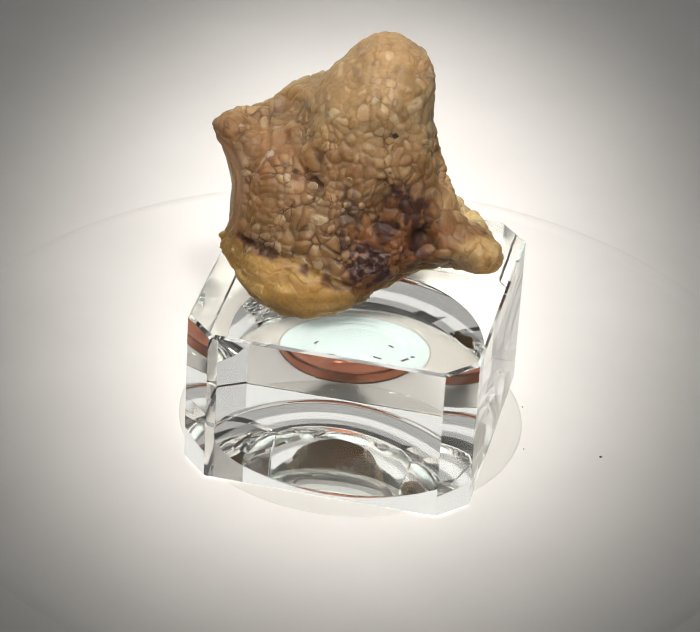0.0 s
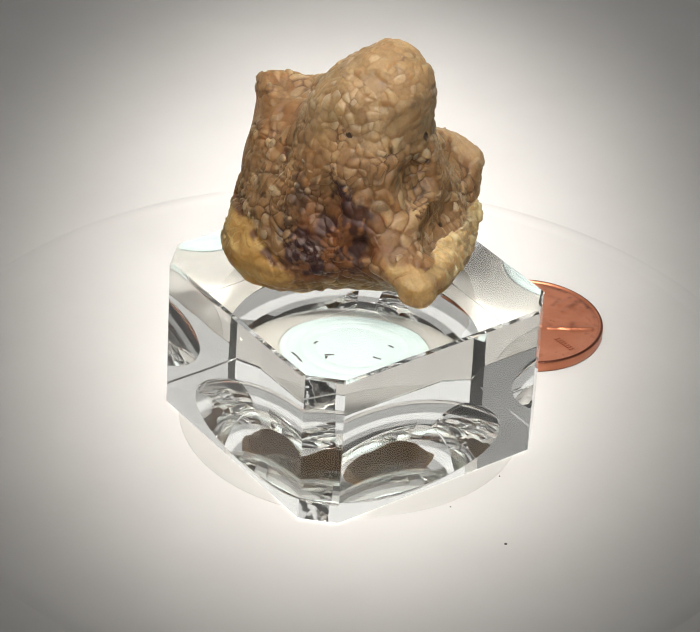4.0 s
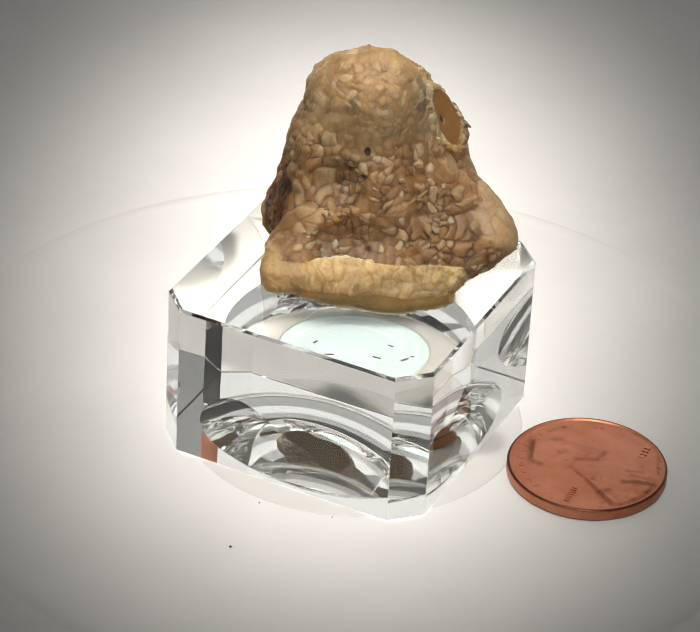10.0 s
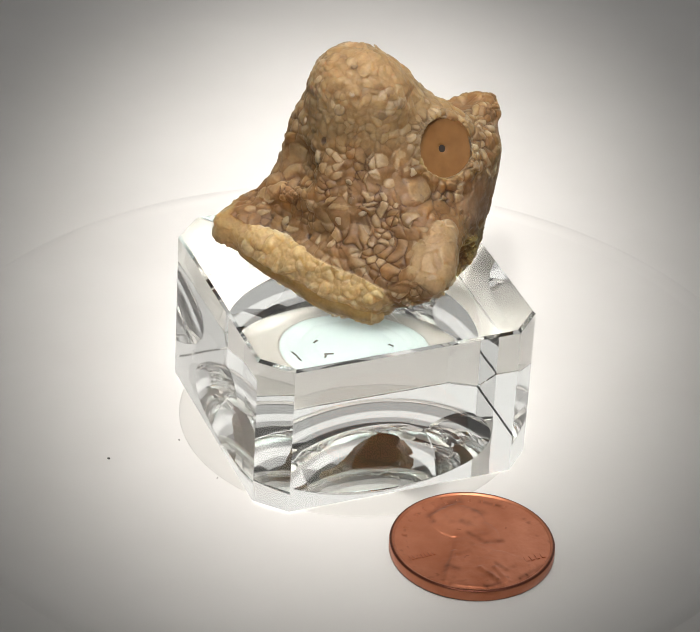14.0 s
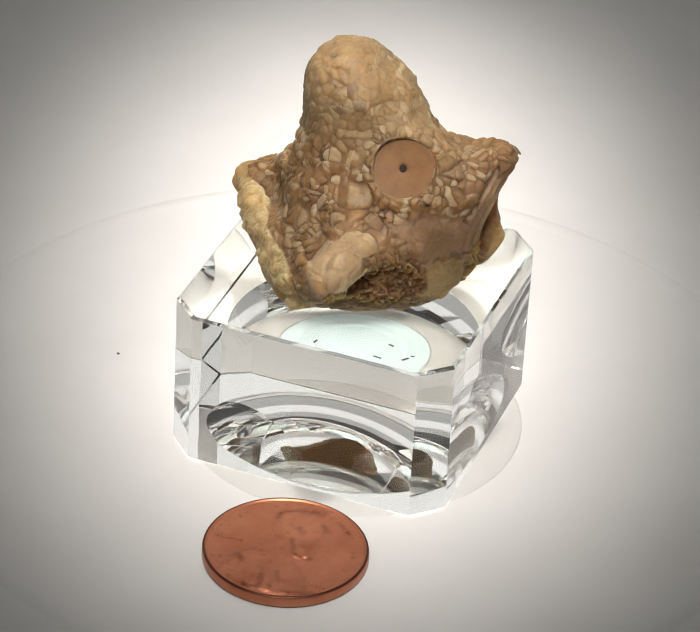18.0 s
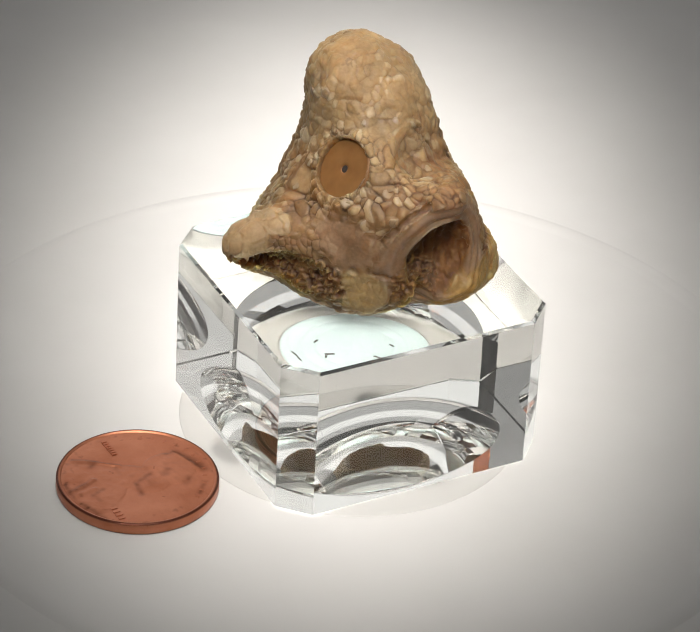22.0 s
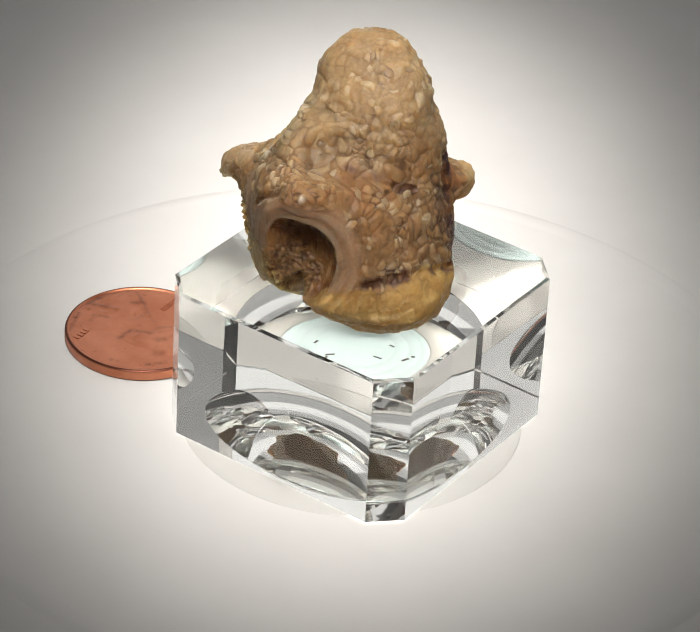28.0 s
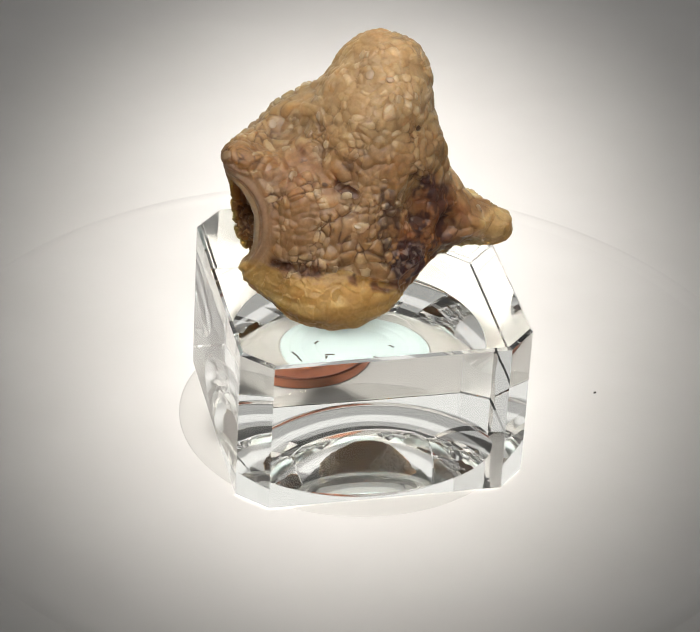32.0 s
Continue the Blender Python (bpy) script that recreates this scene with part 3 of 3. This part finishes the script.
plum = flecks * np.maximum.reduce([patch(verts, 4.0, -9.0, 36.0, 1.9, 2.0, 1.9, 0, 0.3), 0.9 * patch(verts, 5.4, -9.2, 31.5, 3.0, 2.8, 6.0, 0, 0.35, 11), patch(verts, 1.0, -11.2, 28.2, 3.0, 2.4, 2.8, 0, 0.3, 15), 0.7 * patch(verts, -1.2, -10.5, 33.0, 1.5, 2.5, 5.0, 0, 0.5, 16)])
frost = patch(verts, 1.1, -11.0, 28.6, 2.2, 2.0, 2.0, 0, 0.3, 19) * np.clip(soft_noise(verts, 2.4, 20) * 5 - 0.5, 0, 1)
cave = patch(verts, -13.2, 0.9, 30.6, 5.2, 4.6, 5.6, 0, 0.05, 3, 0.06)
sponge = np.maximum.reduce([patch(verts, -4.0, 13.2, 26.9, 6.4, 3.4, 3.5, 30, 0.07, 3, 0.06), patch(verts, -0.9, 17.0, 27.3, 3.6, 2.0, 1.7, 60, 0.1, 3, 0.06), patch(verts, -13.4, 3.0, 27.2, 3.5, 3.4, 3.4, 0, 0.2, 3, 0.15)])
ring = np.linalg.norm((verts - np.array([-14.5, 0.9, 31.0])) * np.array([0.6, 1.1, 0.95]), axis=1)
mauve = np.maximum(np.clip((8.1 - ring + 0.5 * soft_noise(verts, 0.5, 12)) / 0.8, 0, 1) * (verts[:, 0] < -9.3), 0.75 * patch(verts, -9.8, 10.0, 32.4, 4.6, 3.6, 3.2, 0, 0.35, 3, 0.15)) * (1 - cave) * (1 - sponge)
streak = np.maximum(patch(verts, -9.0, -3.5, 38.0, 3.5, 1.8, 2.4, 30, 0.6, 21), patch(verts, -7.6, -7.6, 39.0, 1.2, 2.2, 4.5, 0, 0.5, 25))
seam = np.max([np.clip(2.3 - off_line(verts, places) / wide, 0, 1) for places, wide in GROOVES[:2]], axis=0)
hole = np.clip((0.42 - off_pits(verts) + 0.4 * soft_noise(verts, 1.5, 29)) / 0.3, 0, 1)

# grains: plump many-sided crystals over the druse, finer ones on the crusts, crumbs and threads in the hollows
knob = np.clip((verts[:, 2] - 39 + 2 * soft_noise(verts, 0.4, 31)) / 5, 0, 1)
calm = np.clip(np.maximum.reduce([yellow, foot, 0.95 * mauve, nubs, slab, sponge, cave]), 0, 1)
druzy = (1 - calm) * (1 - crust)
warp = np.stack([soft_noise(verts, 0.5, 60 + k) for k in range(3)], 1) * 0.8
big = grains(verts + warp, 1.8, 1)
small = grains(verts + warp, 1.05, 2)
fine = grains(verts, 0.7, 4)
pick = soft_noise(verts, 0.3, 77) > 0.05 + 0.35 * knob
top, near, mark, tilt = [np.where(pick, a, b) for a, b in zip(big, small)]
plateau = np.clip(top * np.where(pick, 4.0, 2.6), 0, 1)
plateau = plateau * plateau * (3 - 2 * plateau)
# plump rounded grains: domes that meet in creases, some standing out, some sunk
dome = np.clip(1 - (near / np.where(pick, 0.78, 0.86)) ** 2, 0, 1)
height = np.where(pick, 0.38, 0.33) * dome + np.where(pick, 0.2, 0.15) * (mark - 0.5) * np.clip(top * 3, 0, 1) + 0.07 * tilt
height += 0.05 * np.sqrt(np.clip(1 - fine[1] ** 2 * 1.4, 0, 1))
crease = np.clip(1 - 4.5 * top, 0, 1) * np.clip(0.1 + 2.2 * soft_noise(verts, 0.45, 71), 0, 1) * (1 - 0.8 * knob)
lift = druzy * (height * (1 - 0.25 * knob) - 0.2 * crease - 0.36 + 0.25 * soft_noise(verts, 0.35, 4) + 0.1 * soft_noise(verts, 1.2, 6))
lift += crust * (0.55 * np.clip(1 - small[1] ** 2, 0, 1) * (0.3 + small[2]) + 0.26 * np.clip(1 - fine[1] ** 2, 0, 1) - 0.25)
lift += np.maximum(yellow, nubs) * (0.3 * soft_noise(verts * np.array([0.6, 0.6, 1.6]), 0.6, 5) + 0.25 * tilt * np.clip(top * 5, 0, 1))
lift += slab * (0.3 * tilt * np.clip(top * 5, 0, 1) + 0.12 * soft_noise(verts, 0.8, 5))
crumb = np.clip(0.5 + 0.6 * soft_noise(verts, 1.5, 41) + 1.0 * soft_noise(verts, 3.0, 43) + 0.5 * soft_noise(verts, 4.5, 47), 0, 1)
thread = np.clip(0.5 + 0.9 * soft_noise(verts * np.array([1, 1.5, 0.35]), 1.6, 44) + 0.4 * soft_noise(verts, 2.5, 45), 0, 1)
lift += sponge * (0.55 * crumb - 0.3) + cave * (1 - sponge) * (0.34 * thread - 0.15)
bands = np.sin(ring * 5.2 + 0.8 * soft_noise(verts, 0.4, 13)) * np.clip((9.6 - ring) / 1.5, 0, 1)
lift += mauve * (0.13 * bands + 0.12 * soft_noise(verts, 0.6, 5))
from_eye = np.linalg.norm(verts - EYE_AT, axis=1)
eye_out = np.where(from_eye < 7, np.linalg.norm(np.cross(verts - EYE_AT, EYE_WAY), axis=1), 9.0)
lift *= np.clip((eye_out - 3.5) / 0.3, 0, 1)
lift += 0.3 * np.exp(-((eye_out - 4.1) / 0.5) ** 2) * plateau
lift[verts[:, 2] < 19.9] = 0
verts = verts + way * lift[:, None]


# its colours
def blend(base, colour, amount):
    return base * (1 - amount[:, None]) + np.array(colour) * amount[:, None]


tint = blend(np.tile([0.285, 0.176, 0.086], (len(verts), 1)), (0.36, 0.255, 0.145), knob)
warm = np.clip(0.5 + soft_noise(verts, 0.22, 33), 0, 1)
tint = blend(tint, (0.24, 0.125, 0.048), 0.5 * warm * (1 - knob))
# grain middles lighter, creases between the grains darker
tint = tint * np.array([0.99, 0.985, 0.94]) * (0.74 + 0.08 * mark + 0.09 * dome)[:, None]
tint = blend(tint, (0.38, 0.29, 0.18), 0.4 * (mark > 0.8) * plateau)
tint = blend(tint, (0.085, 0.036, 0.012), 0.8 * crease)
pale = (small[2] > 0.84) * np.clip(small[0] * 4, 0, 1) * np.clip(0.5 + 2.0 * soft_noise(verts, 0.35, 83), 0, 1)
tint = blend(tint, (0.46, 0.375, 0.27), 0.5 * pale)
tint = blend(tint, (0.22, 0.10, 0.03), 0.5 * streak)
layer_shade = np.clip(0.5 + 0.5 * bands, 0, 1)
tint = blend(tint, (0.315, 0.21, 0.14), 0.85 * mauve)
tint = blend(tint, (0.21, 0.13, 0.085), 0.6 * mauve * layer_shade)
tint = blend(tint, (0.40, 0.295, 0.15), 0.85 * nubs)
tint = blend(tint, (0.36, 0.275, 0.175), 0.8 * slab)
tint = blend(tint, (0.46, 0.35, 0.19), 0.92 * crust)
tint = blend(tint, (0.40, 0.28, 0.13), 0.55 * crust * np.clip(1 - 3 * small[0], 0, 1))
tint = blend(tint, (0.38, 0.265, 0.105), 0.92 * foot)
veins = np.clip(soft_noise(verts * np.array([0.5, 0.5, 1.8]), 0.7, 46) * 2.5, 0, 1)
tint = blend(tint, (0.355, 0.225, 0.075), 0.92 * yellow)
tint = blend(tint, (0.45, 0.315, 0.13), 0.6 * yellow * veins)
tint = blend(tint, (0.15, 0.055, 0.02), 0.9 * rust)
tint = blend(tint, (0.22, 0.085, 0.024), 0.7 * amber)
tint = blend(tint, (0.028, 0.008, 0.012), 0.95 * plum)
tint = blend(tint, (0.33, 0.25, 0.235), 0.4 * frost)
tint = blend(tint, (0.12, 0.05, 0.016), sponge)
tint = blend(tint, (0.19, 0.085, 0.028), cave * (1 - sponge))
tint = blend(tint, (0.24, 0.12, 0.042), sponge * (1 - 0.5 * cave) * np.clip(crumb * 1.5 - 0.4, 0, 1))
tint = blend(tint, (0.24, 0.12, 0.042), 0.8 * cave * (1 - sponge) * np.clip(thread * 1.5 - 0.35, 0, 1))
tint = blend(tint, (0.09, 0.03, 0.014), 0.9 * seam * np.clip(0.35 + 1.8 * soft_noise(verts, 0.8, 73), 0, 1))
edge_line = np.clip(1 - np.abs(cream - 0.3) * 3, 0, 1) * (ledge[:, 2] > 1.0)
tint = blend(tint, (0.13, 0.055, 0.018), 0.6 * edge_line)
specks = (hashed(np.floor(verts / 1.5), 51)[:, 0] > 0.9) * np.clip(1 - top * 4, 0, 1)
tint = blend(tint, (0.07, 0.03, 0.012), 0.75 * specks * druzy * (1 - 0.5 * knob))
# the small hollows coloured darker
tint = blend(tint, (0.05, 0.022, 0.01), 0.9 * np.clip(hole * 1.5, 0, 1))

me = bpy.data.meshes.new("mineral_specimen")
me.from_pydata((verts * MM).tolist(), [], faces.tolist())
me.polygons.foreach_set("use_smooth", [True] * len(me.polygons))
tint *= np.array([0.605, 0.572, 0.52])
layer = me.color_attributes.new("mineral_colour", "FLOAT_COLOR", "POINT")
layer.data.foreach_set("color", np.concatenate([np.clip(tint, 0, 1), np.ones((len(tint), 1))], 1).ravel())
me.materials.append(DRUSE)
rock = tagged(new("mineral_specimen", me), "tan druzy chalcedony specimen with iron stains on the clear block", "mineral")
on_stand(rock, pose(0, 0, 0))

# the smooth round agate eye with its pit
eye_pose = Vector(EYE_WAY).to_track_quat("Z", "Y").to_matrix().to_4x4()
eye_pose.translation = Vector(EYE_AT - 0.5 * EYE_WAY) * MM
eye = part("agate_eye", lathe([(0, -0.8), (3.7, -0.8), (3.9, -0.3), (3.85, 0.2), (3.4, 0.18), (2.6, 0.1), (1.6, 0.05), (0.9, 0.03), (0.52, 0.02), (0.44, -0.04), (0.34, -0.4), (0, -0.45)], 64), AGATE, rock, "smooth round brown agate eye with a central pit")
eye.matrix_local = eye_pose
# near-black plug: the hollow's shade is put into its colour
pit = part("pit", lathe([(0, -0.46), (0.36, -0.4), (0.44, -0.08), (0, -0.07)], 16), PIT_SHADE, eye, "small near-black plug, the pit's shade put into its colour")

# single clear crystals standing out of the druse
crystal_meshes = []
for k in range(8):
    sides = 8 + k % 3
    turns = [2 * math.pi * (j + random.uniform(-0.3, 0.3)) / sides for j in range(sides)]
    reach = [random.uniform(0.82, 1.12) for _ in turns]
    bm = bmesh.new()
    rings = []
    for r, z in ((1.05, -0.55), (1.0, 0.0), (0.9, 0.2), (0.7, 0.38), (0.4, 0.48)):
        rings.append([bm.verts.new((r * q * MM * math.cos(a), r * q * MM * math.sin(a) * 0.88, (z + 0.15 * z * math.cos(a + k)) * MM)) for a, q in zip(turns, reach)])
    for a, b in zip(rings, rings[1:]):
        for j in range(sides):
            bm.faces.new((a[j], a[(j + 1) % sides], b[(j + 1) % sides], b[j])).smooth = True
    bm.faces.new(rings[-1]).smooth = True
    crystal_meshes.append(mesh_of("crystal", bm, QUARTZ))
able = np.where((druzy > 0.9) & (plum + rust < 0.2) & (verts[:, 2] > 21) & (eye_out > 3.7) & (near < 0.3))[0]
rng = np.random.default_rng(5)
chosen = []
for i in rng.permutation(able):
    if all(np.sum((verts[i] - verts[j]) ** 2) > 2.0 for j in chosen):
        chosen.append(i)
    if len(chosen) == 60:
        break
for i in chosen:
    size = 0.4 + 0.35 * rng.random() ** 1.4
    ob = new("crystal", crystal_meshes[int(rng.integers(8))])
    ob.parent = rock
    lean = (Vector(way[i]) + Vector(rng.normal(0, 0.22, 3))).to_track_quat("Z", "Y").to_matrix().to_4x4()
    ob.matrix_local = Matrix.Translation(Vector(verts[i] - way[i] * 0.16 * size) * MM) @ lean @ Matrix.Rotation(rng.random() * 6.28, 4, "Z") @ Matrix.Diagonal((size, size, size * 0.4, 1))


# ---- dust on the stand ----
def speck(x, y, size):
    bm = bmesh.new()
    bmesh.ops.create_icosphere(bm, subdivisions=1, radius=size * MM)
    for v in bm.verts:
        v.co = Vector((v.co.x * random.uniform(0.7, 1.4), v.co.y * random.uniform(0.6, 1.2), v.co.z * 0.6 + size * 0.5 * MM))
    ob = tagged(new("dust_speck", mesh_of("dust_speck", bm, DUST)), "tiny dark dust speck lying on the turntable", "dust", "dust specks")
    return on_stand(ob, pose(x * MM, y * MM, FLOOR * MM))


for x, y, size in ((30.1, -5.9, 0.2), (20.9, -5.2, 0.12), (20.8, 3.6, 0.12)):
    speck(x, y, size)


def motions():
    times = [k * 0.5 for k in range(65)]
    for ob, base in turning:
        walk(ob, [(t, pose(0, 0, 0, 0, 0, turn(t)) @ base) for t in times])


motions()
